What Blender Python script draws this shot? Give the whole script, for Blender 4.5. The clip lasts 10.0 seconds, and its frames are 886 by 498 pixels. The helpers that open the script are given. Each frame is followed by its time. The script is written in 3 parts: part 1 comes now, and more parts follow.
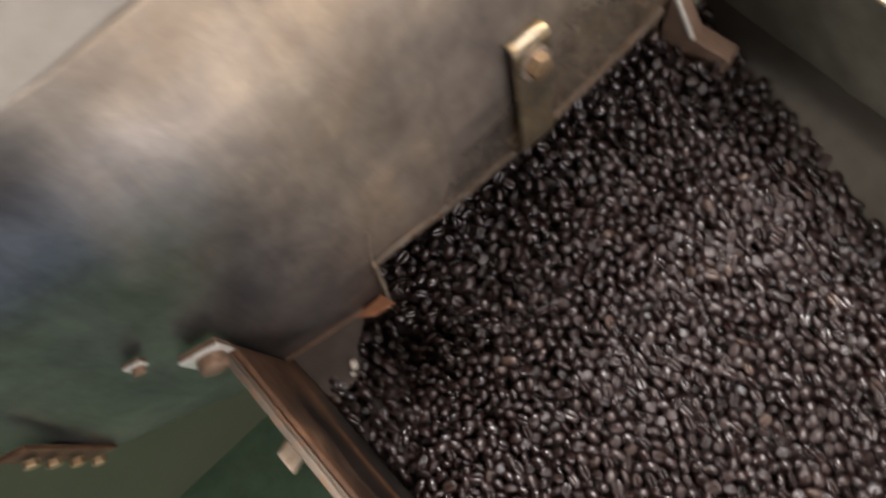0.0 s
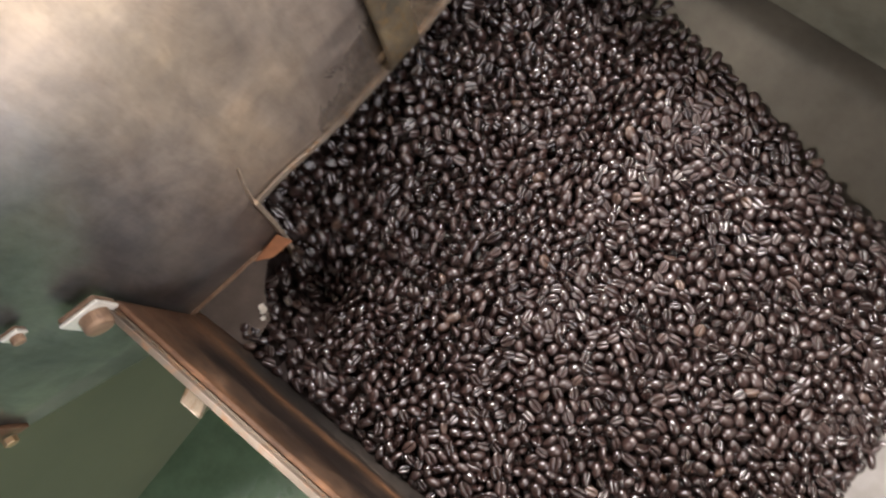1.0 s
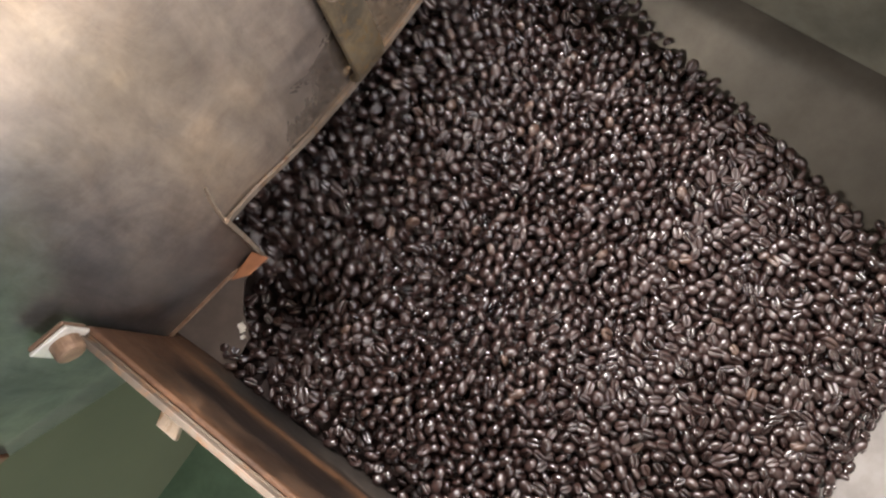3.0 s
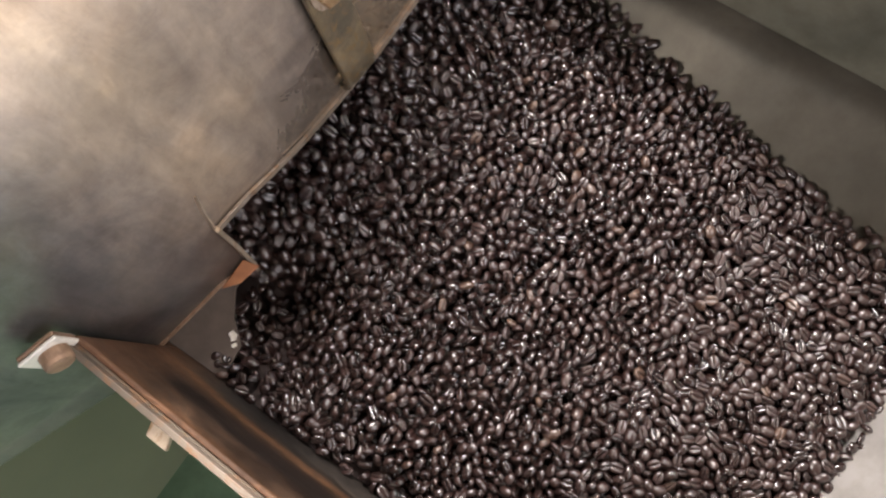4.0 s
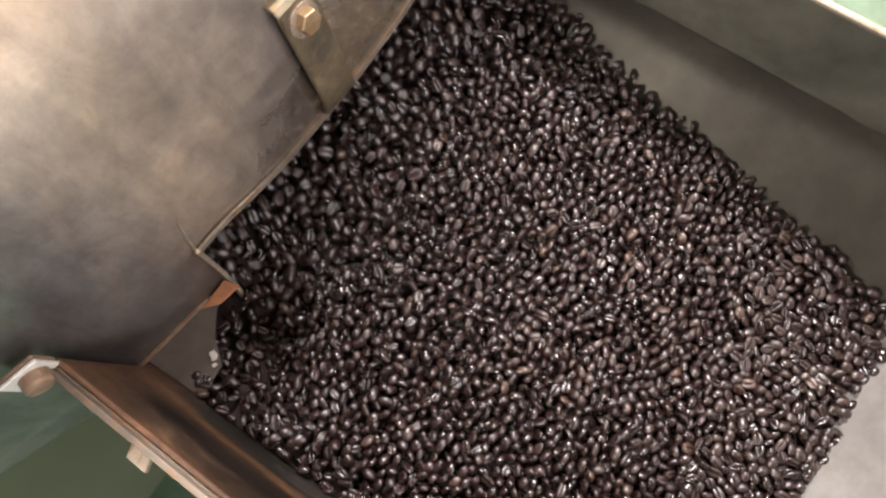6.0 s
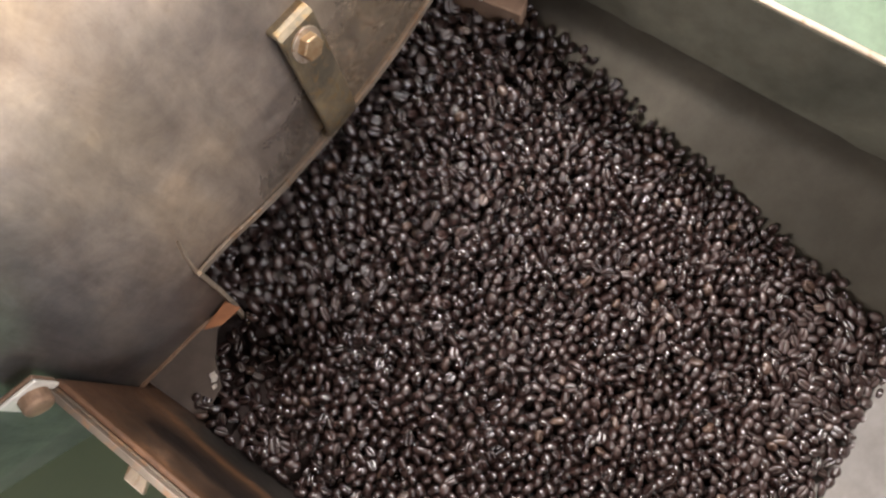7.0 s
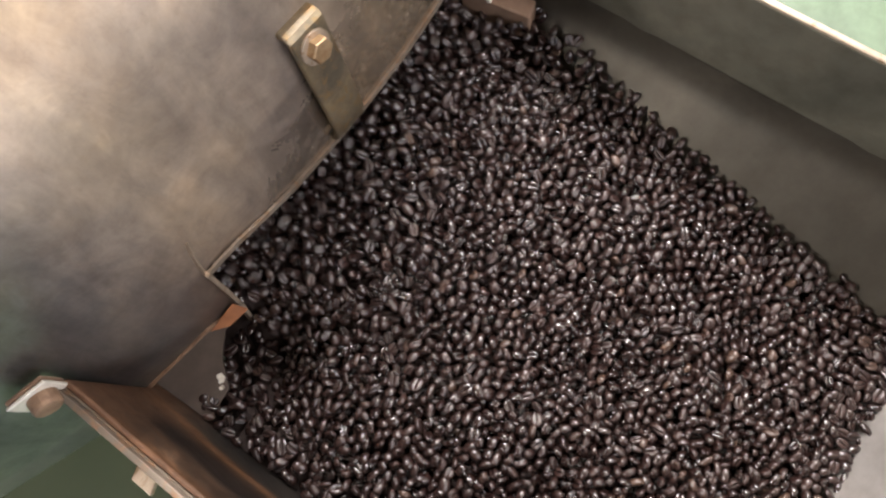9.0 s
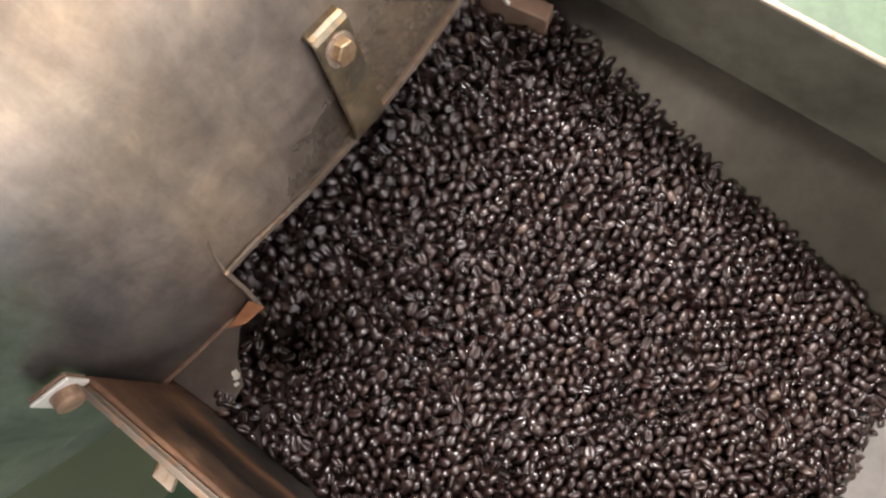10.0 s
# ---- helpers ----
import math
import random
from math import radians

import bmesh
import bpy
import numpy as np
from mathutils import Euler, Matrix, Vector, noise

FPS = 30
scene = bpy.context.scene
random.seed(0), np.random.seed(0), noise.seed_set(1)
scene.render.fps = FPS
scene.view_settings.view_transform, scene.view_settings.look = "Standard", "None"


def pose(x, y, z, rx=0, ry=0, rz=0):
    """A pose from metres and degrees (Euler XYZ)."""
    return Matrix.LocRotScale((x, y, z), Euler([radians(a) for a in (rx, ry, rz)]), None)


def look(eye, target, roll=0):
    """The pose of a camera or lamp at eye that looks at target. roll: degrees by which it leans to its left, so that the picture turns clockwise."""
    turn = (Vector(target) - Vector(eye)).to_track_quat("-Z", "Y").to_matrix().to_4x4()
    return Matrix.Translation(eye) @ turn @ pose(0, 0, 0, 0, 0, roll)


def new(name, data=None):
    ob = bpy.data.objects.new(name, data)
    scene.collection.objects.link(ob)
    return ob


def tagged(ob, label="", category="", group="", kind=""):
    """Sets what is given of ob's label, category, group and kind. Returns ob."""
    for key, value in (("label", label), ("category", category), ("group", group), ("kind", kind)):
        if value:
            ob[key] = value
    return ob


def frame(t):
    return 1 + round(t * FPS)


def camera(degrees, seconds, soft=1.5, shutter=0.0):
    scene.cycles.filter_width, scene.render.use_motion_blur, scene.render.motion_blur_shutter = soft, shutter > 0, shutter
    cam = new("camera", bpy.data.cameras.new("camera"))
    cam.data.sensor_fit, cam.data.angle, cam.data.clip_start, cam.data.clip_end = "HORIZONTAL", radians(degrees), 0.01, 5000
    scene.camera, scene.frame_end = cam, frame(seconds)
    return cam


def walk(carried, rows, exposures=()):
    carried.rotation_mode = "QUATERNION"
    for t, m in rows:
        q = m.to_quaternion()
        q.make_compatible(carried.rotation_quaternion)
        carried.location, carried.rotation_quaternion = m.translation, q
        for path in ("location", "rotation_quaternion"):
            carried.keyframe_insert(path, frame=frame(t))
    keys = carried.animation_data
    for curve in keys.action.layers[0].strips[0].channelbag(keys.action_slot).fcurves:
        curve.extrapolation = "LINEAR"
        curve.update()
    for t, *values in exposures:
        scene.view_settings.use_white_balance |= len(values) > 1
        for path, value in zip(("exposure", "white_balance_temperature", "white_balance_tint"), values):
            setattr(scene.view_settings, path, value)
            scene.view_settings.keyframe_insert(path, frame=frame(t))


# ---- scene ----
cam = camera(65, 10.0, 2.2, 1.0)
PATH = [
    (0, 0.0105, -0.1349, 0.4464, 15.302, 7.648, -42.833),
    (0.5, 0.0246, -0.1671, 0.4374, 12.228, 8.162, -48.015),
    (1, 0.0252, -0.1802, 0.4338, 10.555, 6.623, -51.726),
    (1.5, 0.0335, -0.1865, 0.4345, 9.263, 6.339, -53.402),
    (2, 0.0291, -0.1865, 0.4291, 10.148, 6.325, -54.118),
    (2.5, 0.0311, -0.191, 0.4297, 10.916, 7.034, -54.162),
    (4, 0.0365, -0.1928, 0.4297, 11.444, 6.757, -54.644),
    (4.5, 0.0363, -0.1872, 0.4327, 11.102, 5.823, -54.634),
    (5, 0.038, -0.1951, 0.4316, 11.696, 6.458, -54.877),
    (5.5, 0.0415, -0.1925, 0.4353, 11.531, 5.836, -55.172),
    (7, 0.0438, -0.1966, 0.4396, 14.172, 5.802, -54.755),
    (7.5, 0.0468, -0.197, 0.4388, 14.551, 6.23, -54.922),
    (8, 0.0516, -0.199, 0.4367, 14.359, 6.729, -54.348),
    (8.5, 0.0483, -0.196, 0.44, 14.238, 6.183, -54.684),
    (9, 0.0438, -0.1947, 0.44, 14.27, 6.14, -54.402),
    (9.5, 0.041, -0.1889, 0.4416, 14.062, 6.015, -53.659),
    (10, 0.0399, -0.1814, 0.4462, 13.711, 5.51, -53.657),
]

walk(cam, [(t, pose(*p)) for t, *p in PATH], [(0.0, -0.42), (0.4, 0.0), (0.9, 0.30), (2.3, 0.30), (3.0, 0.38), (5.7, 0.38), (7.0, 0.17), (10.0, 0.20)])

# ---------------- light ----------------
world = bpy.data.worlds.new("sky")
scene.world = world
world.use_nodes = True
sky = world.node_tree.nodes.new("ShaderNodeTexSky")
sky.sky_type = "NISHITA"
sky.sun_disc = False
sky.sun_elevation, sky.sun_rotation = radians(65), radians(75)
back = world.node_tree.nodes["Background"]
back.inputs["Strength"].default_value = 0.12
world.node_tree.links.new(sky.outputs["Color"], back.inputs["Color"])


def lamp(name, kind, energy, colour, place, **more):
    data = bpy.data.lights.new(name, kind)
    data.energy, data.color = energy, colour
    ob = new(name, data)
    ob.matrix_world = place
    return data


sun = lamp("sun", "SUN", 5.0, (1.0, 0.95, 0.86), look((6, 1.6, 13.3), (0, 0, 0)))
sun.angle = radians(0.6)
# area lamps: the east window's main daylight, and fill from unseen, added openings
roof_fill = lamp("added_roof_fill", "AREA", 190.0, (1.0, 0.94, 0.89), look((-2.4, 1.2, 2.42), (-0.3, 0.15, 0)))
roof_fill.shape, roof_fill.size, roof_fill.size_y = "RECTANGLE", 1.0, 1.0
east_sky = lamp("east_window_daylight", "AREA", 122.0, (1.0, 0.94, 0.91), look((1.30, 0.60, 1.75), (0.1, -0.2, 0.0)))
east_sky.shape, east_sky.size, east_sky.size_y = "RECTANGLE", 0.85, 0.7
south_fill = lamp("added_south_fill", "AREA", 60.0, (1.0, 0.94, 0.94), look((0.0, -2.94, 1.42), (0.0, 0, 0.2)))
south_fill.shape, south_fill.size, south_fill.size_y = "RECTANGLE", 2.2, 1.4

# weak fill through a second added roof opening
front_fill = lamp("added_front_fill", "AREA", 24.0, (1.0, 0.94, 0.90), look((1.0, -1.9, 2.42), (0.4, -0.7, 0)))
front_fill.shape, front_fill.size, front_fill.size_y = "RECTANGLE", 0.8, 0.8

def part(name, bm, material, parent, label="", smooth=False):
    """Links a bmesh as one mesh object under a thing or a part."""
    me = bpy.data.meshes.new(name)
    bm.to_mesh(me)
    bm.free()
    if smooth:
        for p in me.polygons:
            p.use_smooth = True
    me.materials.append(material)
    ob = new(name, me)
    if parent is not None:
        ob.parent = parent
    if label:
        tagged(ob, label)
    return ob


def thing(name, label, category, kind="", group="", at=(0, 0, 0)):
    ob = new(name)
    ob.location = at
    ob.empty_display_size = 0.05
    return tagged(ob, label, category, group, kind)


# ---------------- materials ----------------
def shader(name, base, rough=0.5, metal=0.0, coat=0.0):
    m = bpy.data.materials.new(name)
    m.use_nodes = True
    t = m.node_tree
    b = t.nodes["Principled BSDF"]
    b.inputs["Base Color"].default_value = (*base, 1)
    b.inputs["Roughness"].default_value = rough
    b.inputs["Metallic"].default_value = metal
    b.inputs["Coat Weight"].default_value = coat
    return m, t, b


def noise_node(t, scale, detail=5.0, rough=0.6, stretch=(1, 1, 1), distort=0.0):
    co = t.nodes.new("ShaderNodeTexCoord")
    mp = t.nodes.new("ShaderNodeMapping")
    mp.inputs["Scale"].default_value = stretch
    n = t.nodes.new("ShaderNodeTexNoise")
    n.inputs["Scale"].default_value = scale
    n.inputs["Detail"].default_value = detail
    n.inputs["Roughness"].default_value = rough
    n.inputs["Distortion"].default_value = distort
    t.links.new(co.outputs["Object"], mp.inputs["Vector"])
    t.links.new(mp.outputs["Vector"], n.inputs["Vector"])
    return n.outputs["Fac"]


def ramp(t, fac, stops):
    r = t.nodes.new("ShaderNodeValToRGB")
    e = r.color_ramp.elements
    while len(e) < len(stops):
        e.new(0.5)
    for k, (p, c) in zip(e, stops):
        k.position = p
        k.color = (*c, 1) if len(c) == 3 else c
    t.links.new(fac, r.inputs["Fac"])
    return r.outputs["Color"]


def mix(t, fac, a, b, kind="MIX"):
    n = t.nodes.new("ShaderNodeMix")
    n.data_type, n.blend_type = "RGBA", kind
    if isinstance(fac, float):
        n.inputs["Factor"].default_value = fac
    else:
        t.links.new(fac, n.inputs["Factor"])
    t.links.new(a, n.inputs["A"])
    t.links.new(b, n.inputs["B"])
    return n.outputs["Result"]


def grey(t, fac, lo, hi, p0=0.3, p1=0.7):
    return ramp(t, fac, [(p0, (lo, lo, lo)), (p1, (hi, hi, hi))])


def bump(t, b, fac, strength, distance):
    n = t.nodes.new("ShaderNodeBump")
    n.inputs["Strength"].default_value = strength
    n.inputs["Distance"].default_value = distance
    t.links.new(fac, n.inputs["Height"])
    t.links.new(n.outputs["Normal"], b.inputs["Normal"])


def metal_mat(name, stops, rough=(0.28, 0.5), metal=0.9, scale=9, stain=None, dirt_scale=40, relief=0.0006, stretch=(1, 1, 1)):
    """Worn sheet metal: broad discolouring, fine grime, uneven gloss."""
    m, t, b = shader(name, (0.4, 0.37, 0.33), 0.4, metal)
    broad = noise_node(t, scale, 4, 0.55, stretch, 0.6)
    fine = noise_node(t, dirt_scale, 6, 0.65, stretch)
    col = ramp(t, broad, stops)
    grime = ramp(t, fine, [(0.3, (0.72, 0.70, 0.68)), (0.62, (1, 1, 1))])
    col = mix(t, 0.8, col, grime, "MULTIPLY")
    if stain:
        spots = ramp(t, noise_node(t, scale * 2.3, 6, 0.7, (1, 1, 1), 1.2), [(0.52, (0, 0, 0)), (0.66, (1, 1, 1))])
        c = t.nodes.new("ShaderNodeRGB")
        c.outputs[0].default_value = (*stain, 1)
        col = mix(t, spots, col, c.outputs[0])
    t.links.new(col, b.inputs["Base Color"])
    t.links.new(grey(t, noise_node(t, scale * 1.7, 5, 0.6), rough[0], rough[1]), b.inputs["Roughness"])
    bump(t, b, fine, 0.25, relief)
    return m


def plaster(name, a, c):
    m, t, b = shader(name, a, 0.85)
    col = ramp(t, noise_node(t, 1.5, 7, 0.6), [(0.3, a), (0.7, c)])
    t.links.new(col, b.inputs["Base Color"])
    bump(t, b, noise_node(t, 40, 6), 0.2, 0.002)
    return m


def panel_material():
    """Oily brushed sheet: warm broad cast, bluish grey and shinier to one side for its reflections, darker and sooty
    towards the lower left, long faint wipes.
    """
    m, t, b = shader("smoky_panel_steel", (0.4, 0.35, 0.3), 0.4, 0.55)
    col = ramp(t, noise_node(t, 6, 6, 0.6, (1, 1, 0.7), 0.3), [(0.3, (0.27, 0.232, 0.208)), (0.43, (0.38, 0.326, 0.280)), (0.56, (0.465, 0.395, 0.318)), (0.68, (0.54, 0.445, 0.320))])
    co = t.nodes.new("ShaderNodeTexCoord")
    xyz = t.nodes.new("ShaderNodeSeparateXYZ")
    t.links.new(co.outputs["Object"], xyz.inputs[0])

    def blend(terms, lo, hi):
        """A soft 0 to 1 mask from a weighted sum of coordinates and noise."""
        total = None
        for out, k in terms:
            q = t.nodes.new("ShaderNodeMath")
            q.operation = "MULTIPLY"
            q.inputs[1].default_value = k
            t.links.new(out, q.inputs[0])
            if total is None:
                total = q.outputs[0]
            else:
                w = t.nodes.new("ShaderNodeMath")
                w.operation = "ADD"
                t.links.new(total, w.inputs[0])
                t.links.new(q.outputs[0], w.inputs[1])
                total = w.outputs[0]
        g = t.nodes.new("ShaderNodeMapRange")
        g.interpolation_type = "SMOOTHSTEP"
        g.inputs["From Min"].default_value, g.inputs["From Max"].default_value = lo, hi
        t.links.new(total, g.inputs["Value"])
        return g.outputs["Result"]

    wob = noise_node(t, 12, 5, 0.6, (1, 1, 0.5), 0.5)
    # soot streaks, widened into a darkening of the whole lower left
    sooty_dark = blend([(xyz.outputs["X"], -1.0), (xyz.outputs["Z"], -1.0), (noise_node(t, 22, 7, 0.7, (1, 1, 1.6), 0.8), 0.14)], -0.090, 0.050)
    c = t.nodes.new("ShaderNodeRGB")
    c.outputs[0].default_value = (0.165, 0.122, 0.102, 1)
    col = mix(t, sooty_dark, col, c.outputs[0])
    # bluish grey put into the colour for what this side reflects; shinier too
    reflect_tint = blend([(xyz.outputs["X"], -1.0), (wob, 0.11)], 0.035, 0.135)
    c = t.nodes.new("ShaderNodeRGB")
    c.outputs[0].default_value = (0.325, 0.335, 0.350, 1)
    col = mix(t, reflect_tint, col, c.outputs[0])
    wipe = noise_node(t, 22, 7, 0.7, (1, 1, 0.75), 0.4)
    col = mix(t, 0.85, col, ramp(t, wipe, [(0.3, (0.62, 0.58, 0.55)), (0.5, (0.88, 0.86, 0.84)), (0.68, (1.08, 1.04, 0.98))]), "MULTIPLY")
    cloud = noise_node(t, 11, 6, 0.6, (1, 1, 1), 0.2)
    col = mix(t, 0.8, col, ramp(t, cloud, [(0.32, (0.72, 0.72, 0.76)), (0.5, (0.97, 0.94, 0.90)), (0.68, (1.14, 1.02, 0.86))]), "MULTIPLY")
    # drips and wipes that run down the sheet
    drip = noise_node(t, 46, 6, 0.6, (1, 1, 0.16), 0.5)
    col = mix(t, 0.75, col, ramp(t, drip, [(0.32, (0.74, 0.72, 0.72)), (0.5, (0.96, 0.95, 0.94)), (0.66, (1.16, 1.13, 1.10))]), "MULTIPLY")
    wisp = noise_node(t, 30, 8, 0.72, (1, 1, 0.8), 1.6)
    col = mix(t, 0.4, col, ramp(t, wisp, [(0.36, (0.72, 0.70, 0.70)), (0.52, (1.0, 0.99, 0.97)), (0.62, (1.22, 1.18, 1.14))]), "MULTIPLY")
    fleck = ramp(t, noise_node(t, 160, 6, 0.7), [(0.33, (0.7, 0.66, 0.62)), (0.45, (1, 1, 1))])
    col = mix(t, 0.22, col, fleck, "MULTIPLY")
    t.links.new(col, b.inputs["Base Color"])
    dull = grey(t, noise_node(t, 16, 7, 0.65, (1, 1, 0.6), 0.4), 0.44, 0.62)
    gloss = ramp(t, noise_node(t, 70, 4, 0.6), [(0.3, (0.05, 0.05, 0.05)), (0.7, (0.13, 0.13, 0.13))])
    # polished by the passing beans just above the outlet
    rub = blend([(xyz.outputs["Z"], -1.0), (xyz.outputs["X"], 0.30), (noise_node(t, 26, 6, 0.7, (1, 1, 1), 0.6), 0.12)], -0.020, 0.030)
    sheet = blend([(xyz.outputs["X"], 1.0), (wob, 0.04)], 0.05, 0.11)
    both = t.nodes.new("ShaderNodeMath")
    both.operation = "MULTIPLY"
    t.links.new(rub, both.inputs[0])
    t.links.new(sheet, both.inputs[1])
    shiny = grey(t, noise_node(t, 20, 5, 0.6, (1, 1, 0.6), 0.4), 0.26, 0.42)
    dull = mix(t, reflect_tint, dull, shiny)
    t.links.new(mix(t, both.outputs[0], dull, gloss), b.inputs["Roughness"])
    worn = t.nodes.new("ShaderNodeMath")
    worn.operation = "MULTIPLY"
    worn.inputs[1].default_value = 0.55
    t.links.new(both.outputs[0], worn.inputs[0])
    most = t.nodes.new("ShaderNodeMath")
    most.operation = "MAXIMUM"
    t.links.new(worn.outputs[0], most.inputs[0])
    t.links.new(reflect_tint, most.inputs[1])
    t.links.new(grey(t, most.outputs[0], 0.52, 0.92, 0.1, 0.9), b.inputs["Metallic"])
    bump(t, b, noise_node(t, 13, 2, 0.4), 0.14, 0.004)
    return m


M_panel = panel_material()
M_strip = metal_mat("dull_wall_edge", [(0.3, (0.12, 0.096, 0.075)), (0.7, (0.235, 0.19, 0.148))], (0.5, 0.75), 0.4, 30, (0.22, 0.125, 0.07), 110, 0.0006, (1, 0.3, 1))
M_hem = metal_mat("rubbed_outlet_edge", [(0.3, (0.24, 0.195, 0.155)), (0.7, (0.40, 0.33, 0.265))], (0.35, 0.6), 0.6, 45, (0.26, 0.16, 0.09), 160, 0.0005, (0.4, 1, 1))
M_bin = metal_mat("dull_bin_steel", [(0.3, (0.075, 0.074, 0.058)), (0.55, (0.135, 0.128, 0.100)), (0.75, (0.200, 0.182, 0.142))],
                  (0.45, 0.65), 0.55, 10, None, 55, 0.0005)
M_slope = metal_mat("smooth_slope_steel", [(0.3, (0.046, 0.042, 0.034)), (0.5, (0.060, 0.053, 0.043)), (0.72, (0.080, 0.070, 0.056))], (0.34, 0.5), 0.5, 8, None, 45, 0.0003)


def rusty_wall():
    """Rust-streaked sheet: brown above, a dark belt, an orange-tan tide line, grey near the beans."""
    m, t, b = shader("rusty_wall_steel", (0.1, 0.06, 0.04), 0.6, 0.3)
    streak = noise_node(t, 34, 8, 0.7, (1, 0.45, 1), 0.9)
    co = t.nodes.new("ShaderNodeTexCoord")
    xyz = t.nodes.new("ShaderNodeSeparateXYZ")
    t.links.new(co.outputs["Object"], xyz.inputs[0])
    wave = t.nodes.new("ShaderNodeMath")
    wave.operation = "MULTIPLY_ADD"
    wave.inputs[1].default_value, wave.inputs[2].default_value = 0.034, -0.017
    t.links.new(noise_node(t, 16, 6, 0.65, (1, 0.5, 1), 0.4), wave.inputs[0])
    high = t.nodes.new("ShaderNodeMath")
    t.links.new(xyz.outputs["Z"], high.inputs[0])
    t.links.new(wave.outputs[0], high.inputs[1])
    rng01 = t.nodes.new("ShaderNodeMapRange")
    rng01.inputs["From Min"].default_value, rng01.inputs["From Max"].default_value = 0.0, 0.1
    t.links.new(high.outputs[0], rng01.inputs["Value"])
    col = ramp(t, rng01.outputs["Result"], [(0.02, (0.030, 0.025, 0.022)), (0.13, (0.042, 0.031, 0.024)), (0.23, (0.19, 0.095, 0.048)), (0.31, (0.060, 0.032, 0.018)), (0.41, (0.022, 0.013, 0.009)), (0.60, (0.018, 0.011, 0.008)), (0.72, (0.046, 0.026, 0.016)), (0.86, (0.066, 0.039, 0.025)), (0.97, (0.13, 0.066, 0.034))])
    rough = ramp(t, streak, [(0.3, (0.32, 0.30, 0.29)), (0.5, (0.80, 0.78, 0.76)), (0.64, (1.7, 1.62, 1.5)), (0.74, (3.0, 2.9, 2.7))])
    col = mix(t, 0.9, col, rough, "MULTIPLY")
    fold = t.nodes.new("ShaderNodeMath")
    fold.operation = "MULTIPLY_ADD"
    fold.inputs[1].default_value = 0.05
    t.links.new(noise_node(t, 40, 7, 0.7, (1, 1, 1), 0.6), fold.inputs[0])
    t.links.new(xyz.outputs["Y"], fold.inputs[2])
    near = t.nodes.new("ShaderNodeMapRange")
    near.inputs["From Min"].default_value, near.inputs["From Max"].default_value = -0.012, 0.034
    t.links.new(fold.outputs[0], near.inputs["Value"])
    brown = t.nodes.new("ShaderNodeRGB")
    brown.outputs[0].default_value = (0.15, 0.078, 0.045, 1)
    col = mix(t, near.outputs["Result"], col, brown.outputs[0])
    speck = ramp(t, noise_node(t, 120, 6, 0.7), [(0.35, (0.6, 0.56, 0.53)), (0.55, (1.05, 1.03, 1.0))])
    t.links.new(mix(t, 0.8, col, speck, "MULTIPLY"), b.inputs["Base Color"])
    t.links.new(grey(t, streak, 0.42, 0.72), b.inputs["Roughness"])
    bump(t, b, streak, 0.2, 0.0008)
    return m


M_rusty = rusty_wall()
M_bin.node_tree.nodes["Principled BSDF"].inputs["Specular IOR Level"].default_value = 0.2
M_slope.node_tree.nodes["Principled BSDF"].inputs["Specular IOR Level"].default_value = 0.08
M_rust = metal_mat("orange_rust", [(0.3, (0.20, 0.075, 0.032)), (0.55, (0.34, 0.14, 0.06)), (0.8, (0.48, 0.25, 0.13))],
                   (0.6, 0.85), 0.1, 30, None, 120, 0.0008)
M_edge = metal_mat("worn_bare_edge", [(0.3, (0.50, 0.40, 0.30)), (0.7, (0.68, 0.56, 0.44))], (0.3, 0.5), 0.7, 40, (0.35, 0.2, 0.1), 150, 0.0004)
M_strap = metal_mat("tarnished_strap_steel", [(0.3, (0.17, 0.150, 0.120)), (0.5, (0.32, 0.265, 0.185)), (0.72, (0.46, 0.365, 0.225))],
                    (0.28, 0.5), 0.85, 45, (0.40, 0.27, 0.13), 220, 0.0004)
M_bolt = metal_mat("brassy_bolt", [(0.3, (0.50, 0.34, 0.19)), (0.7, (0.66, 0.48, 0.30))], (0.35, 0.55), 0.8, 60, (0.45, 0.25, 0.12), 200, 0.0003)
M_white = metal_mat("zinc_washer", [(0.3, (0.72, 0.68, 0.60)), (0.7, (0.85, 0.80, 0.72))], (0.3, 0.5), 0.3, 40, None, 120, 0.0003)
M_brown = metal_mat("brown_bolt_steel", [(0.3, (0.20, 0.12, 0.075)), (0.7, (0.36, 0.235, 0.155))], (0.5, 0.7), 0.3, 90, None, 240, 0.0004)
M_web = metal_mat("grey_corner_plate", [(0.3, (0.072, 0.054, 0.044)), (0.7, (0.120, 0.092, 0.076))], (0.5, 0.7), 0.4, 25, None, 90, 0.0005)
M_chaff = plaster("dry_chaff", (0.72, 0.66, 0.58), (0.86, 0.82, 0.76))
# olive in the colour stands in for the green floor reflected in steel
M_olive_reflection = plaster("olive_reflected_green", (0.052, 0.062, 0.032), (0.090, 0.098, 0.052))
M_tan = metal_mat("tan_scuffed_steel", [(0.3, (0.24, 0.15, 0.10)), (0.7, (0.36, 0.24, 0.17))], (0.5, 0.7), 0.3, 25, None, 90, 0.0005)
M_top = metal_mat("pale_top_sheet", [(0.3, (0.24, 0.22, 0.20)), (0.7, (0.32, 0.29, 0.255))], (0.3, 0.5), 0.4, 5, None, 40, 0.0004)


M_pale = metal_mat("pale_end_sheet", [(0.3, (0.21, 0.195, 0.185)), (0.7, (0.29, 0.27, 0.255))], (0.35, 0.5), 0.3, 12, None, 60, 0.0004)


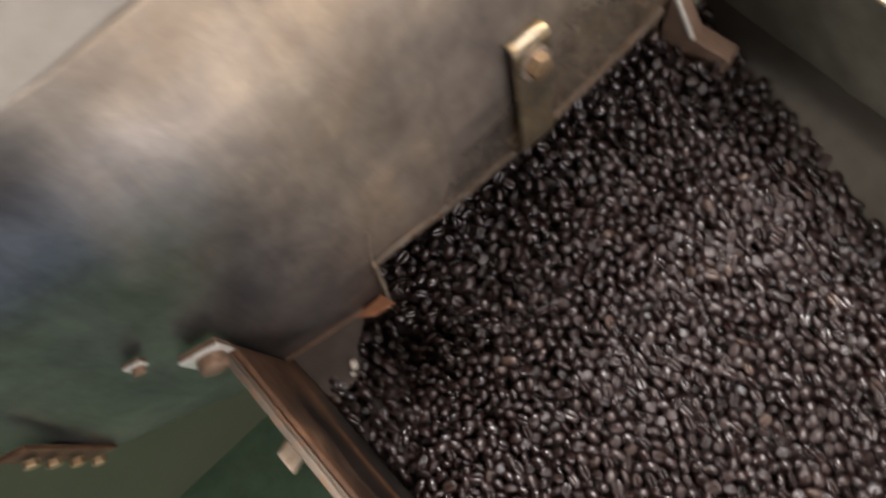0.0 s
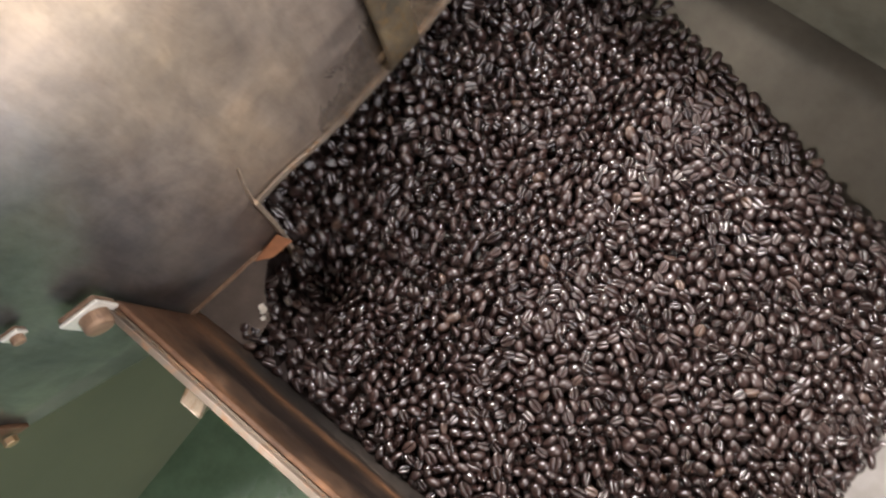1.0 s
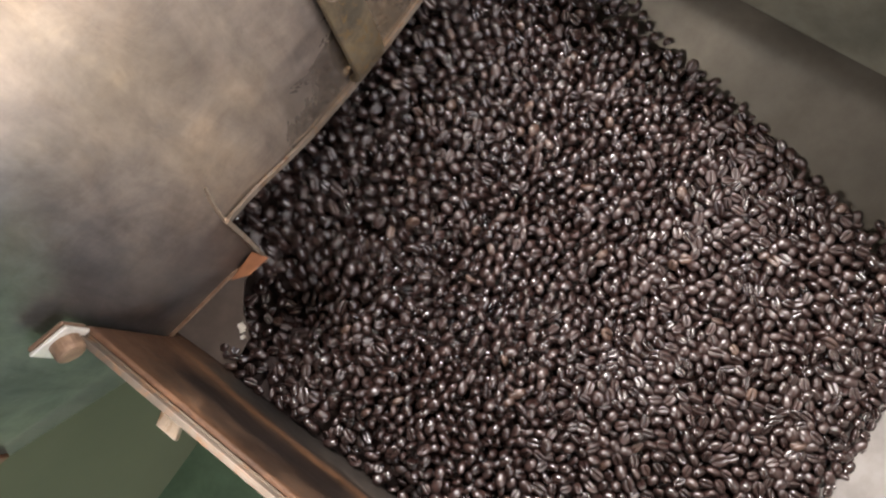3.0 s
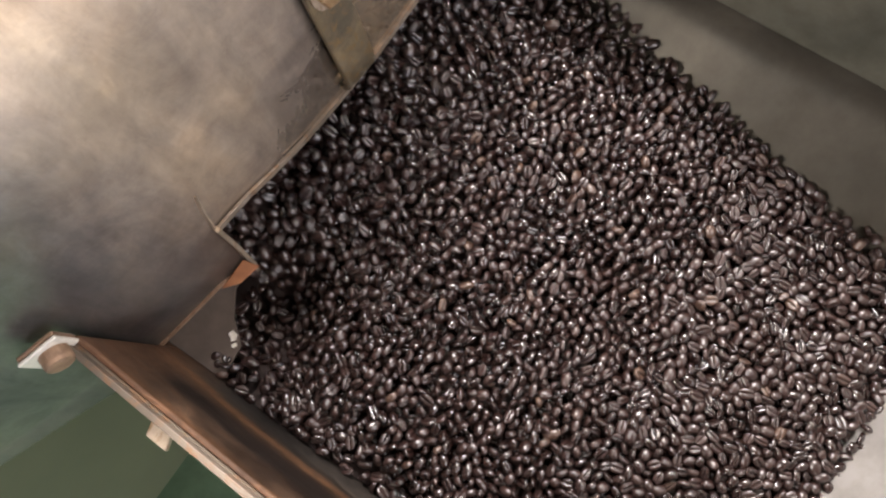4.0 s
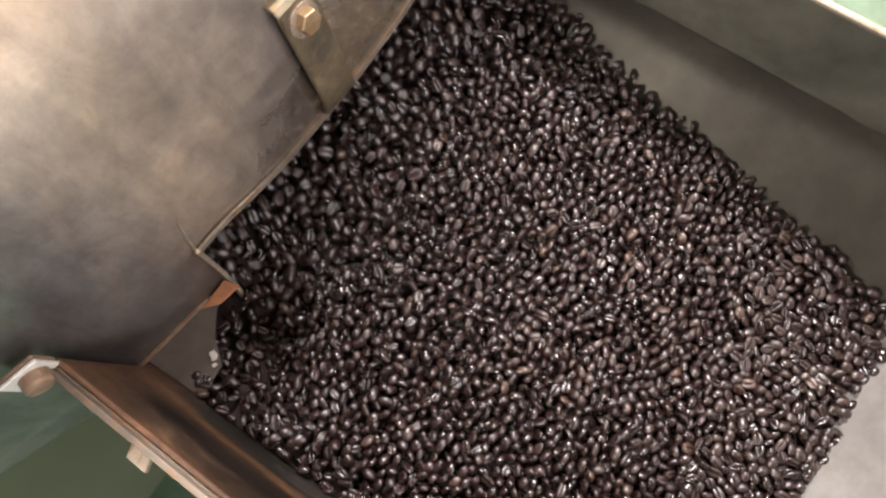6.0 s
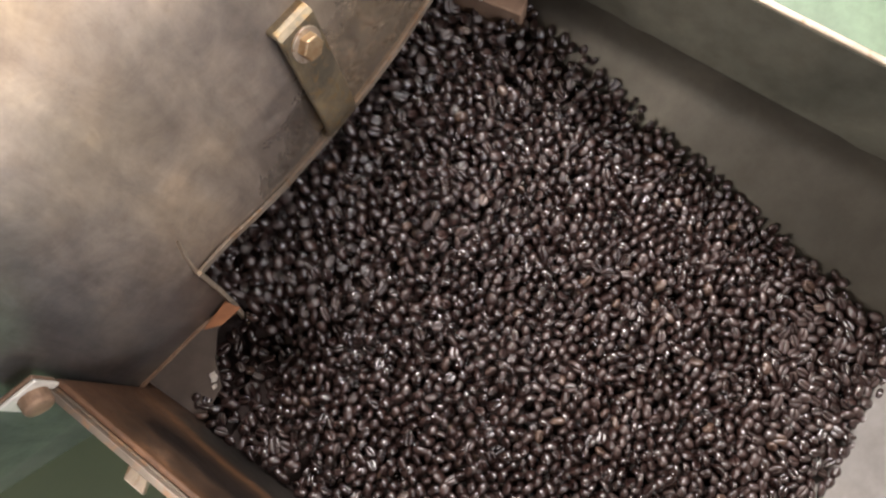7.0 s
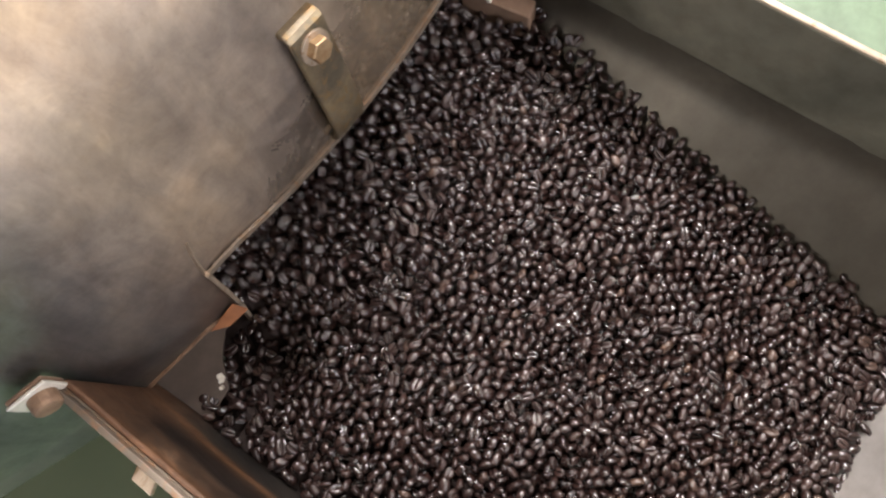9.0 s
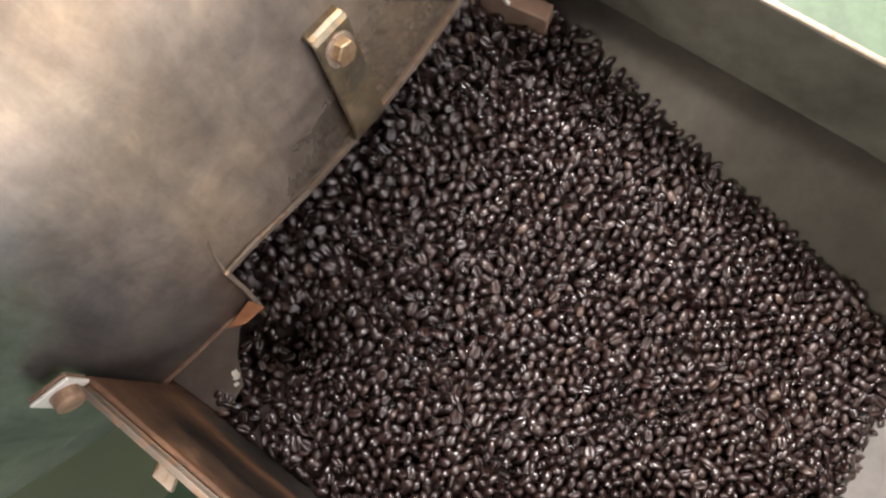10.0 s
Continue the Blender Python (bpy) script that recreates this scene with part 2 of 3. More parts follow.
def floor_material():
    m, t, b = shader("green_floor_paint", (0.03, 0.09, 0.05), 0.35)
    col = ramp(t, noise_node(t, 7, 7, 0.65), [(0.3, (0.066, 0.105, 0.058)), (0.5, (0.092, 0.140, 0.080)), (0.72, (0.130, 0.185, 0.110))])
    scuff = ramp(t, noise_node(t, 25, 8, 0.7), [(0.35, (0.75, 0.75, 0.72)), (0.6, (1, 1, 1))])
    t.links.new(mix(t, 0.8, col, scuff, "MULTIPLY"), b.inputs["Base Color"])
    t.links.new(grey(t, noise_node(t, 6, 5, 0.6), 0.25, 0.5), b.inputs["Roughness"])
    bump(t, b, noise_node(t, 60, 4), 0.15, 0.001)
    return m


M_floor = floor_material()
M_yard = plaster("bare_concrete_yard", (0.16, 0.15, 0.135), (0.26, 0.245, 0.22))
M_wall = plaster("painted_wall", (0.62, 0.58, 0.50), (0.74, 0.70, 0.62))
M_blue = plaster("blue_grey_wall", (0.20, 0.29, 0.42), (0.28, 0.37, 0.50))
M_ceiling = plaster("ceiling_boards", (0.24, 0.19, 0.165), (0.34, 0.27, 0.235))


def bean_material():
    m, t, b = shader("roasted_bean_skin", (0.03, 0.016, 0.011), 0.3)
    g = t.nodes.new("ShaderNodeNewGeometry")
    info = t.nodes.new("ShaderNodeObjectInfo")
    both = t.nodes.new("ShaderNodeMath")
    t.links.new(g.outputs["Random Per Island"], both.inputs[0])
    t.links.new(info.outputs["Random"], both.inputs[1])
    part01 = t.nodes.new("ShaderNodeMath")
    part01.operation = "FRACT"
    t.links.new(both.outputs[0], part01.inputs[0])
    isl = part01.outputs[0]
    col = ramp(t, isl, [(0.0, (0.014, 0.0070, 0.0062)), (0.7, (0.023, 0.0112, 0.0098)), (0.97, (0.033, 0.0165, 0.0142)), (0.997, (0.070, 0.040, 0.028))])
    streak = ramp(t, noise_node(t, 420, 4, 0.7), [(0.3, (0.6, 0.58, 0.56)), (0.65, (1.15, 1.1, 1.05))])
    t.links.new(mix(t, 0.8, col, streak, "MULTIPLY"), b.inputs["Base Color"])
    mul = t.nodes.new("ShaderNodeMath")
    mul.operation = "MULTIPLY_ADD"
    mul.inputs[1].default_value, mul.inputs[2].default_value = 0.20, 0.17
    t.links.new(isl, mul.inputs[0])
    t.links.new(mul.outputs[0], b.inputs["Roughness"])
    b.inputs["Specular IOR Level"].default_value = 0.85
    bump(t, b, noise_node(t, 620, 4, 0.65), 0.4, 0.0004)
    return m


M_bean = bean_material()
# near-black brown standing in for the shaded gaps between deeper beans
M_core = plaster("shaded_gap_brown", (0.012, 0.006, 0.005), (0.020, 0.010, 0.008))


# ---------------- shapes ----------------
def box(x0, x1, y0, y1, z0, z1, bevel=0.0, seg=2):
    bm = bmesh.new()
    bmesh.ops.create_cube(bm, size=1)
    for v in bm.verts:
        v.co = Vector((x0 + (v.co.x + 0.5) * (x1 - x0), y0 + (v.co.y + 0.5) * (y1 - y0), z0 + (v.co.z + 0.5) * (z1 - z0)))
    if bevel:
        bmesh.ops.bevel(bm, geom=bm.edges[:], offset=bevel, segments=seg, affect="EDGES", profile=0.5)
    return bm


def slab(outline, u, v, origin, thick, bevel=0.0):
    """A flat plate: an outline in the plane of u and v, thickened along u x v."""
    u, v, o = Vector(u).normalized(), Vector(v).normalized(), Vector(origin)
    n = u.cross(v)
    bm = bmesh.new()
    f = bm.faces.new([bm.verts.new(o + u * a + v * b) for a, b in outline])
    r = bmesh.ops.extrude_face_region(bm, geom=[f])
    for w in r["geom"]:
        if isinstance(w, bmesh.types.BMVert):
            w.co += n * thick
    bmesh.ops.recalc_face_normals(bm, faces=bm.faces[:])
    if bevel:
        bmesh.ops.bevel(bm, geom=bm.edges[:], offset=bevel, segments=2, affect="EDGES", profile=0.5)
    return bm


def turned(m, bm):
    bm.transform(m)
    return bm


def prism(n, r, h, bevel=0.0):
    bm = bmesh.new()
    bmesh.ops.create_cone(bm, cap_ends=True, segments=n, radius1=r, radius2=r, depth=h)
    bmesh.ops.translate(bm, vec=(0, 0, h / 2), verts=bm.verts)
    if bevel:
        rim = [e for e in bm.edges if all(v.co.z > h * 0.99 for v in e.verts)]
        bmesh.ops.bevel(bm, geom=rim, offset=bevel, segments=2, affect="EDGES", profile=0.5)
    return bm


def sweep(points, section):
    """A bar with the same (a, b) section at each point; a runs sideways, b upwards."""
    bm = bmesh.new()
    rings = []
    for i, p in enumerate(points):
        p = Vector(p)
        q, r = Vector(points[max(i - 1, 0)]), Vector(points[min(i + 1, len(points) - 1)])
        d = (r - q).normalized()
        side = d.cross(Vector((0, 0, 1)))
        side = side.normalized() if side.length > 1e-4 else Vector((1, 0, 0))
        up = side.cross(d)
        rings.append([bm.verts.new(p + side * a + up * b) for a, b in section])
    k = len(section)
    for a, b in zip(rings, rings[1:]):
        for i in range(k):
            bm.faces.new((a[i], a[(i + 1) % k], b[(i + 1) % k], b[i]))
    bm.faces.new(rings[0][::-1])
    bm.faces.new(rings[-1])
    bmesh.ops.recalc_face_normals(bm, faces=bm.faces[:])
    return bm


# ---------------- the room ----------------
FLOOR = -0.75
CEIL = 2.35


EAST = 1.35


def room():
    tagged(part("floor", box(-3.0, EAST, -3.0, 3.0, FLOOR - 0.1, FLOOR), M_floor, None), "dark green painted concrete workshop floor", "floor", kind="structure")

    def joined(boxes):
        bm = bmesh.new()
        for b in boxes:
            q = box(*b)
            me = bpy.data.meshes.new("piece")
            q.to_mesh(me)
            q.free()
            bm.from_mesh(me)
            bpy.data.meshes.remove(me)
        return bm

    # strips of an unseen ceiling round two openings added for the fill lamps
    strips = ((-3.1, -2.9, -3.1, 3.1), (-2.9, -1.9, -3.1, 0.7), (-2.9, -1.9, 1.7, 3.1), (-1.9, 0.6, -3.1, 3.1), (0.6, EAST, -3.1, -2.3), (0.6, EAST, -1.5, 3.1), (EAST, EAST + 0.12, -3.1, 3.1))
    tagged(part("ceiling", joined([(*q, CEIL, CEIL + 0.1) for q in strips]), M_ceiling, None), "unseen dark boarded ceiling with two openings added for fill lamps", "ceiling", kind="structure")
    # unseen walls; the blue-grey ones are coloured to tint the panel's reflection
    tagged(part("wall_north", box(-3.0, EAST, 3.0, 3.12, FLOOR, CEIL), M_wall, None), "cream painted workshop wall", "wall", kind="structure")
    tagged(part("wall_west", box(-3.12, -3.0, -3.0, 3.0, FLOOR, CEIL), M_blue, None), "unseen wall, blue-grey to tint the panel reflection", "wall", kind="structure")
    sides = [(-3.0, -0.6, FLOOR, CEIL), (-0.6, -0.05, 1.35, CEIL), (-0.05, 0.12, 1.35, CEIL), (0.12, 0.3, 1.35, 1.38), (0.3, 1.08, FLOOR, 1.38), (0.12, 1.08, 2.12, CEIL), (1.08, 3.0, FLOOR, CEIL)]
    tagged(part("wall_east", joined([(EAST, EAST + 0.12, *q) for q in sides]), M_wall, None), "cream painted workshop wall with an open window and a doorway", "wall", kind="structure")
    a0, a1, z0, z1 = -1.15, 1.15, 0.68, CEIL - 0.2
    sides = [(-3.0, a0, FLOOR, CEIL), (a1, EAST, FLOOR, CEIL), (a0, a1, FLOOR, z0), (a0, a1, z1, CEIL)]
    tagged(part("wall_south", joined([(p, q, -3.12, -3.0, u, v) for p, q, u, v in sides]), M_blue, None), "unseen blue-grey wall with an opening added for a fill lamp", "wall", kind="structure")
    tagged(part("ground", box(-60, 60, -60, 60, FLOOR - 0.3, FLOOR - 0.11), M_yard, None), "flat ground outside the workshop", "ground", kind="structure")


room()


# ---------------- the roasting machine's body ----------------
EDGE = 0.061          # height of the outlet's upper edge
LEAN = 10             # the upper sheet leans back by this angle
RISE = 0.218          # length of the leaning sheet
TOP = EDGE + RISE * math.cos(radians(LEAN))
BACK = RISE * math.sin(radians(LEAN))
BEND = -0.078         # where the front sheet is bent back
TURN = radians(15)
RJ = 0.262            # the outlet's far side


def outlet_edge(x):
    """Height of the sheet's lower edge over the outlet: it hangs down in a shallow bow."""
    return float(np.interp(x, (0.009, 0.022, 0.035, 0.055, 0.08, 0.12, 0.16, 0.20, 0.235, 0.254), (EDGE, 0.0592, 0.0562, 0.0490, 0.0415, 0.0352, 0.0325, 0.0332, 0.0385, 0.0440)))


def machine():
    m = thing("roaster_body", "large grey-brown steel roaster body with a cut-out bean outlet", "roasting machine")
    c, s = math.cos(TURN), math.sin(TURN)

    def back(z):
        """How far the sheet lies back at a height: upright below, leaning above."""
        return math.tan(radians(LEAN)) * 0.012 * math.log(1 + math.exp((z - EDGE - 0.005) / 0.012))

    ups = [EDGE, 0.068, 0.076, 0.085, 0.097, 0.12, 0.17, TOP]
    bm = bmesh.new()
    made = {}

    def corner(key, x, y, z):
        if key not in made:
            made[key] = bm.verts.new((x, y + back(z), z))
        return made[key]

    cols = [(BEND - q * c, 0.012 + q * s, b) for q, b in ((0.125, 0.030), (0.09, 0.018), (0.06, 0.006), (0.037, -0.004), (0.012, 0.0))]
    cols += [(BEND, 0.012, 0.010), (-0.05, 0.006, 0.0130), (-0.024, 0.001, 0.0155), (0.001, 0.0, 0.0)]
    for i in range(len(cols) - 1):
        zs = []
        for x, y, b in (cols[i], cols[i + 1]):
            zs.append([b, b + (EDGE - b) * 0.6] + ups)
        for k in range(len(zs[0]) - 1):
            q = []
            for j, a in ((0, k), (1, k), (1, k + 1), (0, k + 1)):
                x, y, b = cols[i + j]
                z = zs[j][a]
                if i + j == len(cols) - 1:
                    x = 0.001 + 0.008 * min(z, EDGE) / EDGE
                q.append(corner((i + j, a), x, y, z))
            bm.faces.new(q)
    last = len(cols) - 1
    bow = [0.009] + [0.009 + 0.245 * k / 28 for k in range(1, 29)] + [0.315]
    for i, (x0, x1) in enumerate(zip(bow, bow[1:])):
        for k in range(len(ups) - 1):
            q = []
            for j, a in ((0, k), (1, k), (1, k + 1), (0, k + 1)):
                x = x0 if j == 0 else x1
                low = outlet_edge(x)
                q.append(corner((last + i + j, a + 2), x, 0.0, low + (ups[a] - EDGE) * (TOP - low) / (TOP - EDGE)))
            bm.faces.new(q)
    bmesh.ops.recalc_face_normals(bm, faces=bm.faces[:])
    for f in bm.faces:
        f.smooth = True
        if f.normal.y > 0:
            f.normal_flip()
    bmesh.ops.solidify(bm, geom=bm.faces[:], thickness=0.0028)
    part("front_panel", bm, M_panel, m, "smoky brushed steel sheet with stains and a coloured-in reflection")
    out = [(RJ - 0.008, 0.0438), (RJ - 0.008, -0.10), (0.315, -0.10), (0.315, 0.0438)]
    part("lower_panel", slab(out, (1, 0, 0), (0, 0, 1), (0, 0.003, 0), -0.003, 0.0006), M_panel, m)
    # the body's unseen far end, drawn out to -0.75 to shade the floor
    part("top_sheet", box(-0.75, 0.315, BACK + 0.004, 0.9, TOP - 0.004, TOP, 0.001), M_top, m, "pale bare steel top sheet")
    part("back_panel", box(-0.75, 0.315, 0.9, 0.905, -0.7, TOP - 0.004), M_bin, m)
    part("end_panel", box(0.3155, 0.319, 0.04, 0.9, -0.7, TOP, 0.0006), M_bin, m)
    part("end_panel", box(-0.754, -0.75, 0.2, 0.9, -0.7, TOP), M_bin, m)
    part("rear_front_panel", box(-0.75, -0.19, 0.20, 0.204, -0.7, TOP - 0.004), M_olive_reflection, m, "rear panel coloured olive like the reflected green floor")
    part("base_frame", box(-0.70, 0.31, 0.24, 0.88, FLOOR, -0.55, 0.004), M_bin, m)
    # the outlet's worn edges
    hem = sweep([(x, -0.0007, outlet_edge(x) + 0.0004) for x in bow[:-1]], [(-0.0006, -0.0009), (0.0012, -0.0009), (0.0010, 0.0030), (-0.0010, 0.0030)])
    part("outlet_hem", hem, M_hem, m, "worn lower edge")
    lip = sweep([(0.0095, -0.0012, EDGE + 0.004), (0.0055, -0.0014, 0.030), (0.0005, -0.0018, -0.002), (-0.0045, -0.003, -0.024), (-0.0075, -0.0036, -0.038)],
                [(-0.0019, -0.0014), (0.0019, -0.0014), (0.0019, 0.0014), (-0.0019, 0.0014)])
    part("outlet_lip", lip, M_edge, m, "bare worn steel edge")
    flap = slab([(-0.0225, -0.0008), (-0.013, -0.0085), (0.003, -0.012), (0.0, -0.0012)], (1, 0, 0.05), (0, 1, 0.25), (0, 0, 0.0125), 0.002, 0.0004)
    part("lip_flange", flap, M_rust, m, "orange-rusted folded flange")
    seam = sweep([(0.0088, -0.0004, EDGE + 0.003), (0.0135, 0.0024, EDGE + 0.020), (0.0185, 0.0052, EDGE + 0.0325)], [(-0.0009, -0.0005), (0.0009, -0.0005), (0.0009, 0.0007), (-0.0009, 0.0007)])
    part("weld_seam", seam, M_edge, m, "thin pale weld seam")
    cheek = slab([(0, EDGE - 0.001), (0.022, 0.022), (0.050, 0.017), (0.050, -0.1), (0, -0.1)], (0.238, -0.971, 0), (0, 0, 1), (RJ - 0.004, -0.0008, 0), -0.014, 0.0012)
    part("outlet_cheek", cheek, M_tan, m, "tan cheek plate beside the outlet")
    d = Vector((0.238, -0.971, 0)).normalized()
    o = Vector((RJ - 0.004, -0.0008, 0))
    pts = [o + d * 0.0006 + Vector((0, 0, EDGE)), o + d * 0.022 + Vector((0, 0, 0.0232))]
    part("cheek_edge", sweep(pts, [(-0.0014, -0.0012), (0.0014, -0.0012), (0.0014, 0.0012), (-0.0014, 0.0012)]), M_white, m, "bright worn edge")
    brink = [(BEND - 0.012 * c, 0.012 + 0.012 * s - 0.0006, 0.0), (BEND, 0.0114, 0.010), (-0.05, 0.0054, 0.0130), (-0.024, 0.0004, 0.0155), (-0.006, -0.0004, 0.006)]
    part("lower_hem", sweep(brink, [(-0.0012, -0.0010), (0.0012, -0.0010), (0.0012, 0.0012), (-0.0012, 0.0012)]), M_brown, m, "rust-brown lower hem of the sheet")
    # strap bolted over the outlet
    plane = pose(0, 0, EDGE, -LEAN, 0, 0)
    lean = plane @ pose(0.1368, -0.001, 0.020, 0, 6.5, 0)
    prof = [(0.0020, 0.0530), (-0.0040, 0.0529), (-0.0053, 0.0525), (-0.0059, 0.0516), (-0.006, 0.0500), (-0.006, -0.0180), (-0.0056, -0.0250), (-0.0040, -0.0300), (-0.0005, -0.0335), (0.0030, -0.0345)]
    bm = bmesh.new()
    w, th = 0.0126, 0.0035
    rows = []
    for i, (y, z) in enumerate(prof):
        a, b = prof[max(i - 1, 0)], prof[min(i + 1, len(prof) - 1)]
        d = Vector((0, b[0] - a[0], b[1] - a[1])).normalized()
        n = Vector((1, 0, 0)).cross(d) * th
        p = Vector((0, y, z))
        rows.append([bm.verts.new(p + Vector((sx * w, 0, 0)) + n * k) for sx, k in ((-1, 0), (1, 0), (1, -1), (-1, -1))])
    for a, b in zip(rows, rows[1:]):
        for i in range(4):
            bm.faces.new((a[i], a[(i + 1) % 4], b[(i + 1) % 4], b[i]))
    bm.faces.new(rows[0][::-1])
    bm.faces.new(rows[-1])
    bmesh.ops.recalc_face_normals(bm, faces=bm.faces[:])
    bmesh.ops.bevel(bm, geom=[e for e in bm.edges if abs(e.verts[0].co.x - e.verts[1].co.x) < 1e-5], offset=0.0007, segments=2, affect="EDGES")
    strap = part("strap", turned(lean, bm), M_strap, m, "tarnished steel strap bolted over the outlet")
    face = plane @ pose(0.1412, -0.0105, 0.0600, 90, 0, 0)
    part("washer", turned(face, prism(28, 0.0102, 0.0014, 0.0004)), M_edge, strap, "round steel washer")
    part("bolt_head", turned(face @ pose(0, 0, 0.0014, 0, 0, 12), prism(6, 0.0074, 0.0052, 0.0009)), M_bolt, strap, "brass-coloured hexagon bolt head")
    # bolted lugs at the corner
    def lug(x, y, z, size, rz):
        f = pose(x, y, z, 90, 0, rz)
        q = part("lug", turned(f, box(-size, size, -size * 0.85, size * 0.85, 0, size * 0.3, size * 0.12, 3)), M_tan, m, "brown painted mounting lug")
        part("washer_plate", turned(f @ pose(0, 0, size * 0.3), box(-size * 1.04, size * 1.04, -size * 0.9, size * 0.9, 0, 0.0022, 0.0010, 3)), M_white, q, "pale zinc washer plate")
        part("bolt_head", turned(f @ pose(size * 0.1, -size * 0.1, size * 0.3 + 0.0022, 0, 0, 20), prism(20, size * 0.70, size * 0.75, size * 0.2)), M_brown, q, "brown round bolt head")
    lug(BEND - 0.006 * c, 0.0125 + 0.006 * s, 0.106, 0.0110, -15)
    lug(BEND - 0.033 * c, 0.0185 + 0.033 * s, 0.122, 0.0048, -15)
    flange = slab([(0.108, 0.030), (0.124, 0.032), (0.124, EDGE + 0.05), (0.108, EDGE + 0.05)], (-c, s, 0), (0, 0, 1), (BEND - 0.0005, 0.0095, 0), 0.003, 0.0006)
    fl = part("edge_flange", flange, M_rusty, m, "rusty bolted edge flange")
    for z in (0.042, 0.062, 0.082, 0.10):
        part("bolt_head", turned(pose(BEND - 0.116 * c, 0.0062 + 0.116 * s, z, 90, 0, -15), prism(6, 0.0042, 0.004, 0.0006)), M_bolt, fl)
    return m


machine()

# ---------------- the bean bin ----------------
SW, NE, SE = -0.0730, 0.298, -0.388
RIM_NE, RIM_SW, KNEE = 0.0985, 0.100, 0.0085


def bin_thing():
    b = thing("bean_bin", "square open steel bin with worn rusty walls, full of beans", "bin")
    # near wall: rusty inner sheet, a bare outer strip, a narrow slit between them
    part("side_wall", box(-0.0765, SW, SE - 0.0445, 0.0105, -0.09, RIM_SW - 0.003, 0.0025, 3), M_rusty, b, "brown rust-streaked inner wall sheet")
    part("outer_strip", box(-0.0815, -0.0780, SE - 0.05, 0.0115, -0.09, RIM_SW, 0.0005), M_strip, b, "worn grey outer wall strip")
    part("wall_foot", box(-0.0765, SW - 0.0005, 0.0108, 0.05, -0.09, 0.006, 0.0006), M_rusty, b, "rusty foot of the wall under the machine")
    part("wall_core", box(-0.0779, -0.0766, SE - 0.0445, 0.0105, -0.09, RIM_SW - 0.0045), M_strip, b)
    # far wall with its sloping lower sheet
    part("side_wall", box(NE, NE + 0.003, SE - 0.0445, -0.0005, KNEE - 0.1, RIM_NE, 0.0008), M_bin, b, "dark dull steel wall sheet")
    part("rim", sweep([(NE + 0.0022, SE - 0.048, RIM_NE + 0.001), (NE + 0.0022, -0.0008, RIM_NE + 0.001)],
                      [(-0.0018, -0.0014), (0.0018, -0.0014), (0.0018, 0.0004), (0.001, 0.0011), (-0.001, 0.0011), (-0.0018, 0.0004)]), M_edge, b, "bright folded rim")
    prof = [(0.0, 0.016), (0.0008, 0.008), (0.0032, 0.001), (0.0075, -0.0055), (0.0135, -0.0108), (0.03, -0.024), (0.06, -0.048), (0.10, -0.080)]
    bm = bmesh.new()
    rows = []
    for y in np.linspace(-0.001, SE - 0.0435, 12):
        rows.append([bm.verts.new((NE - 0.0004 - a + 0.0006 * math.sin(y * 40 + a * 60), y, KNEE + q)) for a, q in prof])
    for u, v in zip(rows, rows[1:]):
        for q in range(len(prof) - 1):
            bm.faces.new((u[q], u[q + 1], v[q + 1], v[q]))
    part("sloping_sheet", bm, M_slope, b, "grey-brown sloping lower sheet", True)
    # end wall
    part("end_wall", box(SW - 0.0095, NE + 0.003, SE - 0.048, SE - 0.045, -0.12, 0.10, 0.0008), M_slope, b, "pale steel end wall")
    part("sloping_sheet", slab([(0, 0), (0.366, 0), (0.366, 0.15), (0, 0.15)], (1, 0, 0), (0, 0.68, -1), (SW + 0.001, SE - 0.0445, 0.045), 0.002), M_pale, b, "pale sloping end sheet")
    part("bottom_plate", box(SW, NE - 0.001, SE - 0.0445, 0.0, -0.125, -0.12), M_bin, b)
    part("corner_plate", slab([(0, 0), (0.085, 0), (0.084, 0.045), (0.052, 0.049), (0.036, 0.060), (0.024, 0.075), (0, 0.078)], (1, 0, -0.05), (0, -1, -0.22), (SW + 0.0005, 0.0495, 0.001), -0.003), M_web, b, "bare grey plate in the corner")
    tab = slab([(0, 0), (0.013, 0.002), (0.013, 0.016), (0.001, 0.014)], (-1, -0.15, 0), (0, -1, 0), (-0.0814, -0.044, 0.080), 0.004, 0.0008)
    part("mounting_tab", tab, M_edge, b, "pale mounting tab")
    for x, y in ((SW + 0.01, SE + 0.01), (NE - 0.02, SE + 0.01), (SW + 0.01, -0.02), (NE - 0.02, -0.02)):
        part("leg", box(x - 0.012, x + 0.012, y - 0.012, y + 0.012, FLOOR, -0.126, 0.002), M_bin, b)
    return b


bin_thing()


def chaff(x, y, z, size, turn):
    """A dry curled flake of bean skin."""
    bm = bmesh.new()
    rows = []
    for i in range(6):
        a = (i / 5 - 0.5) * 1.6
        w = size * (0.30 + 0.25 * math.cos(a * 1.6))
        rows.append([bm.verts.new((math.sin(a) * size, k * w + 0.1 * size * math.sin(i * 2.1), (1 - math.cos(a)) * size * 0.7 + abs(k) * size * 0.15)) for k in (-1, -0.3, 0.4, 1)])
    for a, b in zip(rows, rows[1:]):
        for k in range(3):
            bm.faces.new((a[k], a[k + 1], b[k + 1], b[k]))
    bmesh.ops.solidify(bm, geom=bm.faces[:], thickness=0.0003)
    ob = part("chaff_flake", turned(pose(x, y, z, 0, 0, turn), bm), M_chaff, None, "", True)
    tagged(ob, "pale curled chaff flake lying on the corner plate", "chaff", "chaff flakes")


chaff(-0.0455, -0.0175, -0.0098, 0.0046, 60)
